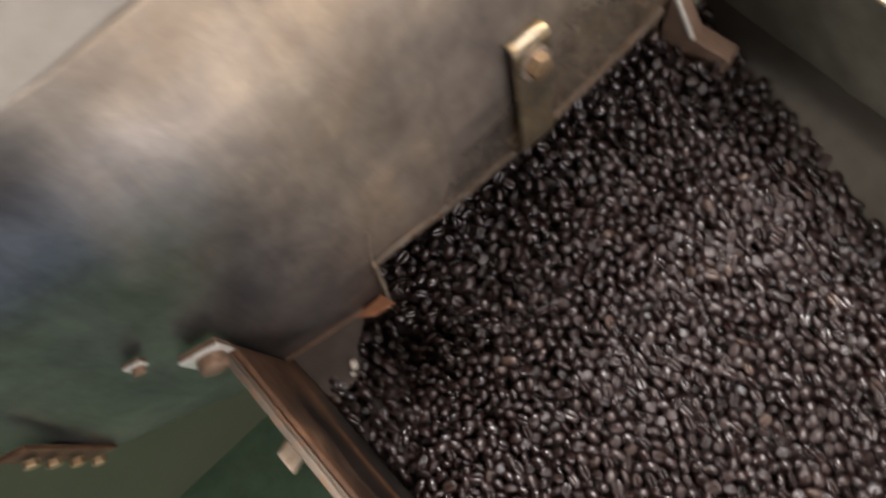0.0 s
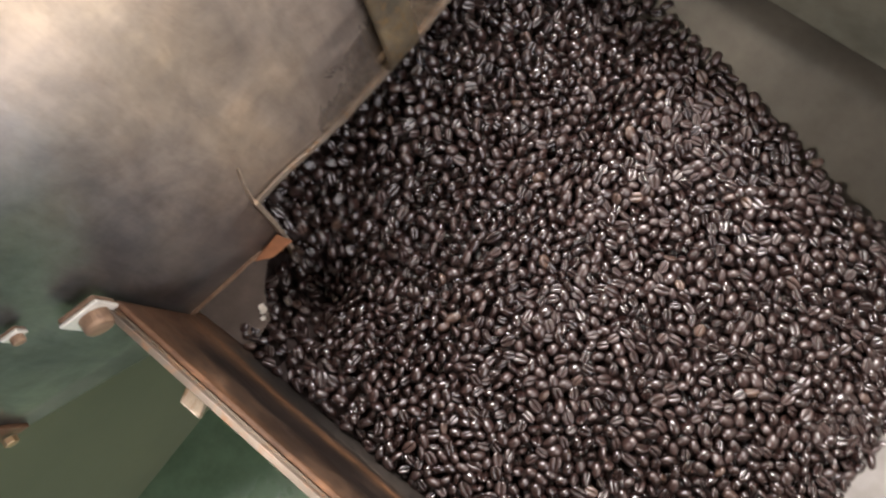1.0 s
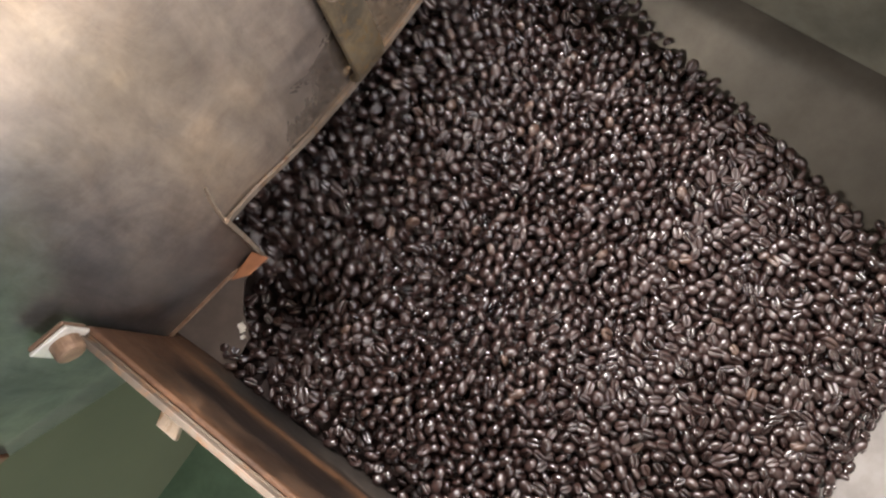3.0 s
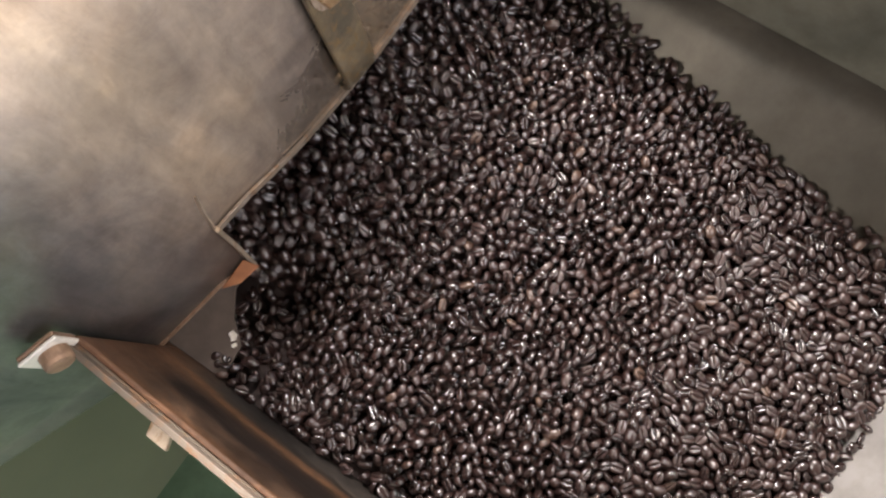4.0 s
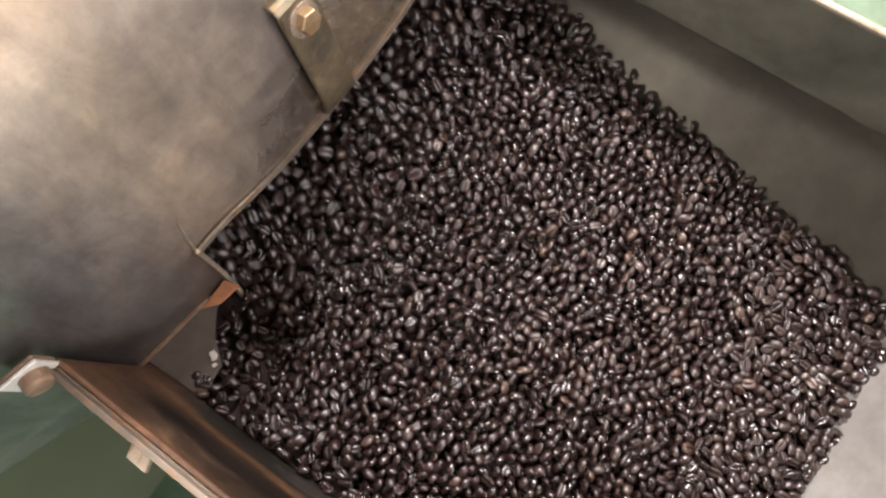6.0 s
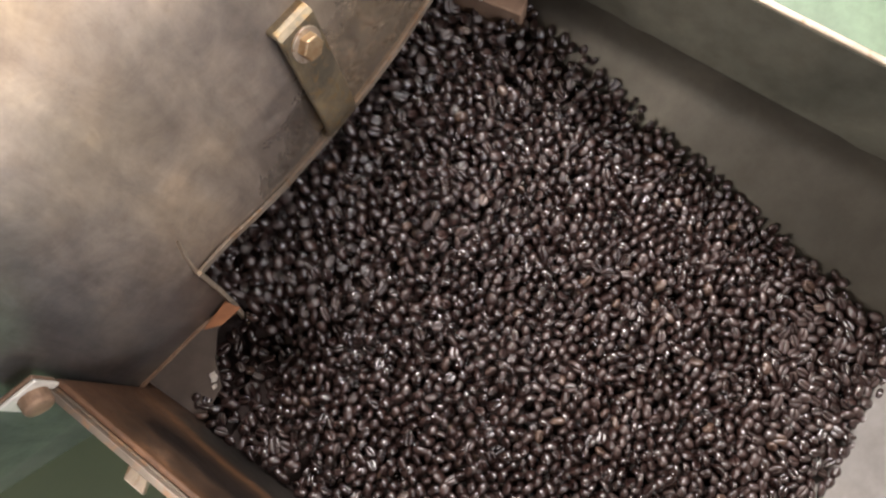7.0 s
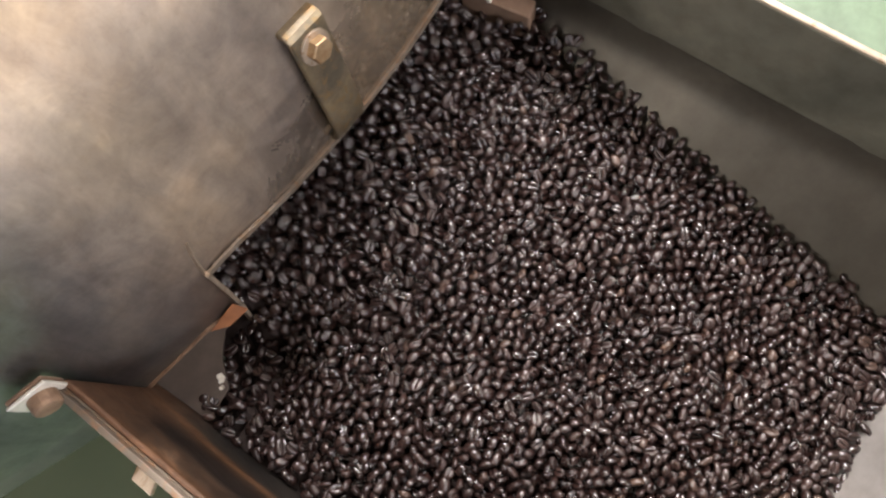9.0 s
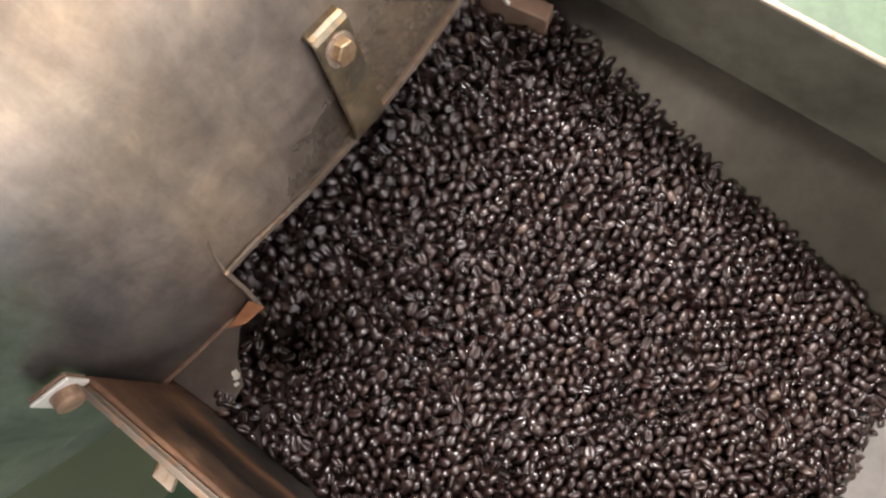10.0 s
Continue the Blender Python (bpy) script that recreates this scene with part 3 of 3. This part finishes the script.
chaff(-0.0500, -0.0215, -0.0106, 0.0026, 150)


# ---------------- the beans ----------------
def bed(x, y):
    """Height of the beans' surface."""
    z = 0.020 + 0.16 * y
    z = z + 0.004 * np.sin(x * 31 + 1.0) * np.sin(y * 23)
    z = z - 0.0085 * np.clip((x - 0.19) / 0.07, 0, 1) * np.clip(-y / 0.06, 0, 1) * np.clip((y + 0.315) / 0.07, 0, 1)
    z = z + 0.010 * np.clip((x - 0.17) / 0.09, 0, 1) * np.clip((-y - 0.27) / 0.06, 0, 1)
    z = z - 0.008 * np.exp(-((x + 0.075) / 0.018) ** 2)
    z = z - 0.013 * np.exp(-((x - 0.002) / 0.026) ** 2 - ((y + 0.038) / 0.028) ** 2)
    z = z - 0.027 * np.exp(-((x + 0.035) / 0.035) ** 2 - ((y + 0.005) / 0.045) ** 2)
    z = z - 0.018 * np.exp(-((x + 0.018) / 0.024) ** 2 - ((y + 0.042) / 0.026) ** 2)
    z = z - 0.013 * np.exp(-((x + 0.016) / 0.036) ** 2 - ((y + 0.028) / 0.036) ** 2)
    return z


def bean_shape(l=0.0044, w=0.0034, h=0.0028, stations=9, bow=0.25):
    """One bean, flat face up (+z) with its furrow; half sizes in metres."""
    ring = [(-1, 0.0), (-0.90, 0.30), (-0.55, 0.42), (-0.20, 0.38), (-0.07, 0.22), (0.0, -0.06), (0.07, 0.22), (0.20, 0.38), (0.55, 0.42), (0.90, 0.30), (1, 0.0), (0.86, -0.55), (0.48, -0.92), (0.0, -1.04), (-0.48, -0.92), (-0.86, -0.55)]
    vs, fs, k = [], [], len(ring)
    for i in range(stations):
        a = -math.pi / 2 + math.pi * (i + 0.5) / stations
        sx, s = math.sin(a) * 1.02, math.cos(a) ** 0.74
        wob = bow * math.sin(sx * 2.6)
        for y, z in ring:
            yy = y + (0.16 * wob if abs(y) < 0.25 else 0)
            vs.append((sx * l, yy * w * s, z * h * (s if z < 0 else s ** 0.8)))
    vs += [(-l * 1.02, 0, -0.0003), (l * 1.02, 0, -0.0003)]
    n = stations * k
    for i in range(stations - 1):
        for j in range(k):
            fs.append((i * k + j, i * k + (j + 1) % k, (i + 1) * k + (j + 1) % k, (i + 1) * k + j))
    for j in range(k):
        fs.append((n, (j + 1) % k, j))
        fs.append((n + 1, (stations - 1) * k + j, (stations - 1) * k + (j + 1) % k))
    fs = [f[::-1] for f in fs]
    return np.array(vs), fs


rng = np.random.RandomState(7)
BEAN_V, BEAN_F = bean_shape()


def random_turns(n, flat=30.0):
    """Turns of beans that lie about flat, furrow up or down."""
    out = []
    for _ in range(n):
        up = 0 if rng.rand() < 0.52 else 180
        e = Euler((radians(up + rng.normal(0, flat)), radians(rng.normal(0, flat * 0.7)), radians(rng.uniform(0, 360))), "XYZ")
        s = rng.normal(1.0, 0.08)
        out.append(np.array(e.to_matrix()) @ np.diag((s * rng.uniform(0.92, 1.08), s * rng.uniform(0.92, 1.06), s)))
    return out


def beans_mesh(name, places, flat=30.0):
    vs, fs, k = [], [], len(BEAN_V)
    for i, (p, r) in enumerate(zip(places, random_turns(len(places), flat))):
        vs.append(BEAN_V @ r.T + np.array(p))
        fs += [tuple(a + i * k for a in f) for f in BEAN_F]
    me = bpy.data.meshes.new(name)
    me.from_pydata(np.concatenate(vs).tolist(), [], fs)
    me.polygons.foreach_set("use_smooth", [True] * len(me.polygons))
    me.materials.append(M_bean)
    return me


def cluster(n):
    """Bean places in a small ragged cluster: one in the middle, the others round it."""
    pts = [(rng.uniform(-0.0008, 0.0008), rng.uniform(-0.0008, 0.0008))]
    a0 = rng.uniform(0, 6.28)
    for i in range(n - 1):
        a = a0 + (i + rng.uniform(-0.16, 0.16)) * 2 * math.pi / (n - 1)
        q = rng.uniform(0.0070, 0.0082)
        pts.append((q * math.cos(a), q * math.sin(a)))
    return [(x, y, rng.uniform(-0.0021, 0.0021) - 12.0 * (x * x + y * y)) for x, y in pts]


def one_bean():
    """A mesh of one bean: longer, rounder, smaller or larger than the next, its furrow straight or curved."""
    q = rng.normal(1.0, 0.09)
    vs, fs = bean_shape(0.0044 * q * rng.uniform(0.88, 1.12), 0.0034 * q * rng.uniform(0.90, 1.06), 0.0028 * q * rng.uniform(0.9, 1.12), 9, rng.uniform(-0.6, 0.6))
    me = bpy.data.meshes.new("bean")
    me.from_pydata(vs.tolist(), [], fs)
    me.polygons.foreach_set("use_smooth", [True] * len(me.polygons))
    me.materials.append(M_bean)
    return me


PATCHES = [beans_mesh("bean_patch", cluster(7 if i % 3 else 6), 30) for i in range(24)]
SINGLES = [one_bean() for _ in range(48)]

beans = thing("coffee_beans", "glossy dark-roasted coffee beans pouring out into the bin", "coffee beans", kind="stuff")


def resting_beans():
    """The beans under the moving ones."""
    places = []
    for y in np.arange(SE + 0.006, 0.09, 0.0066):
        for x in np.arange(SW + 0.005, NE - 0.004, 0.0066):
            px, py = x + rng.uniform(-0.003, 0.003), y + rng.uniform(-0.003, 0.003)
            side = np.clip((px - (NE - 0.055 - 1.25 * (KNEE - bed(px, py)))) / 0.03, 0, 1)
            z = bed(px, py) - 0.0110 + 0.0045 * side + rng.uniform(-0.002, 0.002)
            if z < KNEE - (NE - 0.003 - px) / 1.25 or (py > -0.003 and (px < 0.0 or px > RJ)) or (px < 0.0 and py > -0.010 + (px + 0.056) * 0.6):
                continue
            places.append((px, py, z))
    ob = new("resting_beans", beans_mesh("resting_beans", places, 45))
    ob.parent = beans
    tagged(ob, kind="stuff")
    # a dark sheet under them, in place of the shaded beans further down
    nx, ny = 40, 44
    xs, ys = np.linspace(SW + 0.0005, NE - 0.002, nx), np.linspace(SE + 0.0005, 0.15, ny)
    vs = [(x, y, bed(x, y) - 0.0165 - (0.014 if x < 0.0 and y > -0.035 + (x + 0.056) * 0.6 else 0)) for y in ys for x in xs]
    fs = [(j * nx + i, j * nx + i + 1, (j + 1) * nx + i + 1, (j + 1) * nx + i) for j in range(ny - 1) for i in range(nx - 1)]
    fs = [f for f in fs if not (vs[f[0]][1] > -0.004 and (vs[f[0]][0] < -0.035 or (vs[f[0]][1] > 0.02 and vs[f[0]][0] < 0.0) or vs[f[1]][0] > RJ))]
    me = bpy.data.meshes.new("heap_core")
    me.from_pydata([tuple(map(float, v)) for v in vs], [], fs)
    me.materials.append(M_core)
    ob = new("heap_core", me)
    ob.parent = beans


resting_beans()


def surge(t, y):
    """Each turn of the drum pushes the beans on for a moment."""
    k = 0.0
    for c in SURGES:
        k = k + np.exp(-((t - c) / 0.19) ** 2)
    return 0.86 + k * (0.35 + 1.15 * np.exp(-((y + 0.02) / 0.11) ** 2))


SURGES = (-5.0, -2.95, -0.85, 1.2, 3.25, 5.33, 7.42, 9.47)


def flow(t, x, y):
    """How fast the beans' surface moves, in metres a second."""
    v = 0.030 + 0.066 * np.exp(np.minimum(y, 0.02) / 0.055)
    v = v * (1 - 0.25 * np.clip((x - 0.13) / 0.1, 0, 1) * np.clip((-y - 0.15) / 0.1, 0, 1)) * np.clip((y - SE - 0.005) / 0.05, 0.25, 1)
    s = surge(t, y)
    out = np.clip(-y / 0.02, 0, 1)
    vx = -0.0015 - 0.05 * np.exp(-((x - 0.02) / 0.05) ** 2 - ((y + 0.035) / 0.045) ** 2) * out
    vx = vx + 0.045 * np.clip((x - 0.225) / 0.03, 0, 1) * np.exp(-((y + 0.03) / 0.035) ** 2) * out
    vx = vx - 0.008 * np.clip((x - 0.09) / 0.07, 0, 1) * np.clip((-y - 0.18) / 0.1, 0, 1)
    # each push fans out from the outlet
    vx = vx + v * (s - 0.86) / s * np.clip((x - 0.135) * 6, -0.5, 0.4) * np.exp(np.minimum(y, 0) / 0.06) * out
    vx = vx - 0.6 * np.clip(x - (NE - 0.006 - 1.25 * (KNEE - bed(x, y))), 0, 1)
    vx = vx + 0.4 * np.clip(SW + 0.009 - x, 0, 1)
    return vx * s, -v * s


def drift(n, start, birth, gap):
    """Paths of n pieces from their birth on: rows of time, x, y, z, turn. Pieces push one another apart, and where the
    stream slows down and crowds, some are covered by the rest and sink."""
    x, y = start[:, 0].copy(), start[:, 1].copy()
    sunk = np.zeros(n)
    going = np.zeros(n, bool)
    rank = rng.rand(n)
    spin, ang = rng.uniform(-6, 6, n), rng.uniform(0, 360, n)
    keep = [[] for _ in range(n)]
    step, every, t0 = 0.05, 5, -15.0
    for i in range(int(round((10.0 - t0) / step)) + 1):
        t = t0 + i * step
        if t >= -1e-6 and round(t / step) % every == 0:
            z = bed(x, y) - sunk
            z = np.where(y > 0.03, z + (y - 0.03) * 0.5, z)
            for k in range(n):
                keep[k].append((round(t, 3), x[k], y[k], z[k], ang[k]))
        on = (t >= birth) & (sunk < 0.03)
        vx, vy = flow(t, x, y)
        x = x + np.where(on, vx * step, 0)
        y = y + np.where(on, vy * step, 0)
        ang = ang + np.where(on, spin * step * (1 + 4 * np.exp(np.minimum(y, 0.03) / 0.04)), 0)
        a = np.nonzero(on & ~going & (y < 0.045))[0]
        if gap and len(a) > 1:
            dx, dy = x[a][:, None] - x[a][None], y[a][:, None] - y[a][None]
            d = np.sqrt(dx * dx + dy * dy) + np.eye(len(a)) + 1e-9
            near = np.clip(gap - d, 0, None)
            push = near * 0.12 / d
            mx, my = np.clip((push * dx).sum(1), -0.0008, 0.0008), np.clip((push * dy).sum(1), -0.0008, 0.0008)
            x[a] += mx * (x[a] + mx > SW + 0.008)
            y[a] += my * (y[a] < -0.005)
            crowd = (near / gap).sum(1)
            top = (np.where(near > gap * 0.2, rank[a][None], 0).max(1) < rank[a])
            going[a[(crowd > 0.75) & top & (y[a] < 0.0)]] = True
        going |= on & (y < SE + 0.016)
        sunk = sunk + np.where(going & on, step * 0.035 * np.minimum(surge(t, y), 1.6), 0)
    return keep


def pieces(n, meshes, name, lift, gap):
    start = np.stack([rng.uniform(0.004, RJ - 0.006, n), rng.uniform(0.05, 0.13, n)], 1)
    birth = np.sort(rng.uniform(-14.5, 10.0, n))
    made = []
    for k, rows in enumerate(drift(n, start, birth, gap)):
        if rows[0][3] < bed(rows[0][1], rows[0][2]) - 0.02:
            continue
        if max(x - (NE - 0.020 - 1.25 * (KNEE - bed(x, y))) for t, x, y, z, a in rows) > 0:
            continue
        ob = new(name, meshes[k % len(meshes)])
        ob.parent = beans
        up = lift + rng.uniform(-0.0016, 0.0016)
        made.append((ob, [(t, pose(x, y, z + up, 9, 0, a)) for t, x, y, z, a in thinned(rows)]))
    return made


def thinned(rows, off=0.0003):
    """Leaves out the rows that the straight way between their neighbours passes by less than off."""
    keep = [0]
    a = np.array(rows)
    i, n = 0, len(rows)
    while i < n - 1:
        j = i + 1
        while j + 1 < n and j - i < 12:
            f = ((a[i + 1:j + 1, 0] - a[i, 0]) / (a[j + 1, 0] - a[i, 0]))[:, None]
            gapped = np.abs(a[i + 1:j + 1, 1:4] - a[i, 1:4] * (1 - f) - a[j + 1, 1:4] * f).max()
            if gapped > off or np.abs(a[j + 1, 4:] - a[i, 4:]).max() > 70:
                break
            j += 1
        keep.append(j)
        i = j
    return [rows[k] for k in keep]


SPACE = 0.0080        # from the middle of a bean to the next


def inside(x, y, rim=0.0):
    """Where the top beans lie: in the bin and a little way into the outlet, within the stretch that is laid bean by bean."""
    ok = (x > SW + 0.004) & (x < NE - 0.001) & (y > SE + 0.004) & (bed(x, y) > KNEE - (NE - x) / 1.25 + 0.004 - rim)
    ok &= (y < -0.004) | ((x > 0.006) & (x < RJ - 0.005))
    ok &= (x > 0.0) | (y < -0.024 + (x + 0.056) * 0.55)
    return ok & (y > -0.20 - (x + 0.072) * 1.36)


def crowding(x, y):
    """Pushes between beans that lie too close, and how crowded each one is."""
    n, cell, deep = len(x), SPACE, 5
    cx, cy = ((x + 0.2) / cell).astype(int), ((y + 0.5) / cell).astype(int)
    wide, high = cx.max() + 3, cy.max() + 3
    slot = np.full((wide, high, deep), -1)
    key = cx * high + cy
    order = np.argsort(key, kind="stable")
    first = np.r_[True, np.diff(key[order]) != 0]
    place = np.arange(n) - np.maximum.accumulate(np.where(first, np.arange(n), 0))
    ok = place < deep
    slot[cx[order][ok], cy[order][ok], place[ok]] = order[ok]
    mx, my, crowd, under = np.zeros(n), np.zeros(n), np.zeros(n), np.zeros(n, bool)
    for i in (-1, 0, 1):
        for j in (-1, 0, 1):
            for k in range(deep):
                o = slot[np.clip(cx + i, 0, wide - 1), np.clip(cy + j, 0, high - 1), k]
                use = np.nonzero((o >= 0) & (o != np.arange(n)))[0]
                dx, dy = x[use] - x[o[use]], y[use] - y[o[use]]
                d = np.sqrt(dx * dx + dy * dy) + 1e-9
                near = np.clip(SPACE - d, 0, None)
                mx[use] += near * dx / d
                my[use] += near * dy / d
                crowd[use] += near / SPACE
                under[use] |= (near > SPACE * 0.22) & (use < o[use])
    return mx, my, crowd, under


def top_beans():
    """The beans that lie on top, each on its own way: pushed out, spread, slowed down and covered by the next ones."""
    gx, gy = np.meshgrid(np.arange(SW, NE, SPACE * 1.13), np.arange(SE, 0.05, SPACE * 0.99))
    x = (gx + (np.arange(gx.shape[0]) % 2)[:, None] * SPACE / 2).ravel() + rng.uniform(-0.0015, 0.0015, gx.size)
    y = gy.ravel() + rng.uniform(-0.0015, 0.0015, gx.size)
    x, y = x + rng.uniform(-0.004, 0.004, x.size), y + rng.uniform(-0.004, 0.004, x.size)
    ok = inside(x, y)
    x, y = x[ok], y[ok]
    for again in range(80):
        mx, my, crowd, under = crowding(x, y)
        x, y = x + mx * 0.2, y + my * 0.2
    step, t0 = 0.05, -1.5
    sunk, ang, roll = np.zeros(len(x)), rng.uniform(0, 360, len(x)), np.zeros(len(x))
    going = np.zeros(len(x), bool)
    spin = rng.uniform(-5, 5, len(x))
    keep = [[] for _ in x]
    for i in range(int(round((10.0 - t0) / step)) + 1):
        t = t0 + i * step
        if t >= -1e-6 and i % 2 == 0:
            pulse = (surge(t, y) - 0.86) * np.exp(-((y + 0.015) / 0.04) ** 2) * np.clip(-y / 0.01 + 1, 0, 1)
            z = bed(x, y) - sunk + 0.0022 * pulse
            z = np.where(y > 0.03, z + (y - 0.03) * 0.5, z)
            for k in range(len(x)):
                keep[k].append((round(t, 3), x[k], y[k], z[k], ang[k], roll[k]))
        on = sunk < 0.016
        vx, vy = flow(t, x, y)
        fast = np.clip(np.hypot(vx, vy) - 0.05, 0, 0.1)
        x = x + np.where(on, vx * step, 0)
        y = y + np.where(on, vy * step, 0)
        ang = ang + np.where(on, spin * step * (1 + 90 * fast), 0)
        roll = roll + np.where(on, fast * step * 1500, 0)
        a = np.nonzero(on & ~going)[0]
        for again in range(2):
            mx, my, crowd, under = crowding(x[a], y[a])
            x[a] += np.clip(mx * 0.22, -0.0008, 0.0008)
            y[a] += np.clip(my * 0.22, -0.0008, 0.0008) * (y[a] < 0.02)
        x[a] = np.where((y[a] > -0.004) & (y[a] < 0.06), np.clip(x[a], 0.006, RJ - 0.005), x[a])
        going[a] |= ((crowd > 0.75) & under & (y[a] < 0.0)) | (~inside(x[a], y[a], 0.002) & (y[a] < 0.0))
        sunk = sunk + np.where(going & on, step * 0.045, 0)
        # new ones come up from inside
        live = on & ~going & (y > 0.02)
        for q in np.arange(0.010, RJ - 0.008, SPACE * 0.5):
            px, py = q + rng.uniform(-0.002, 0.002), 0.046 + rng.uniform(-0.003, 0.003)
            if t < 9.9 and not (((x[live] - px) ** 2 + (y[live] - py) ** 2) < (SPACE * 1.08) ** 2).any():
                x, y, sunk, roll = np.append(x, px), np.append(y, py), np.append(sunk, 0), np.append(roll, 0)
                ang, spin, going = np.append(ang, rng.uniform(0, 360)), np.append(spin, rng.uniform(-5, 5)), np.append(going, False)
                live = np.append(live, True)
                pz = bed(px, py) + 0.005
                keep.append([(r[0], px, py, pz, ang[-1], 0.0) for r in keep[0]])
    made = []
    for k, rows in enumerate(keep):
        if rows[0][3] < bed(rows[0][1], rows[0][2]) - 0.012:
            continue
        ob = new("bean", SINGLES[rng.randint(len(SINGLES))])
        ob.parent = beans
        tilt = 26 if rng.rand() < 0.6 else 62
        base = pose(0, 0, rng.normal(0, 0.0009), (0 if rng.rand() < 0.5 else 180) + rng.normal(0, tilt), rng.normal(0, tilt * 0.5), 0)
        made.append((ob, [(t, pose(x, y, z, 9 + r, 0, 0) @ pose(0, 0, 0, 0, 0, a) @ base) for t, x, y, z, a, r in thinned(rows)]))
    return made


MOVING = pieces(1500, PATCHES, "bean_patch", -0.0080, 0.0235) + top_beans()


def motions():
    for ob, rows in MOVING:
        walk(ob, rows)


motions()
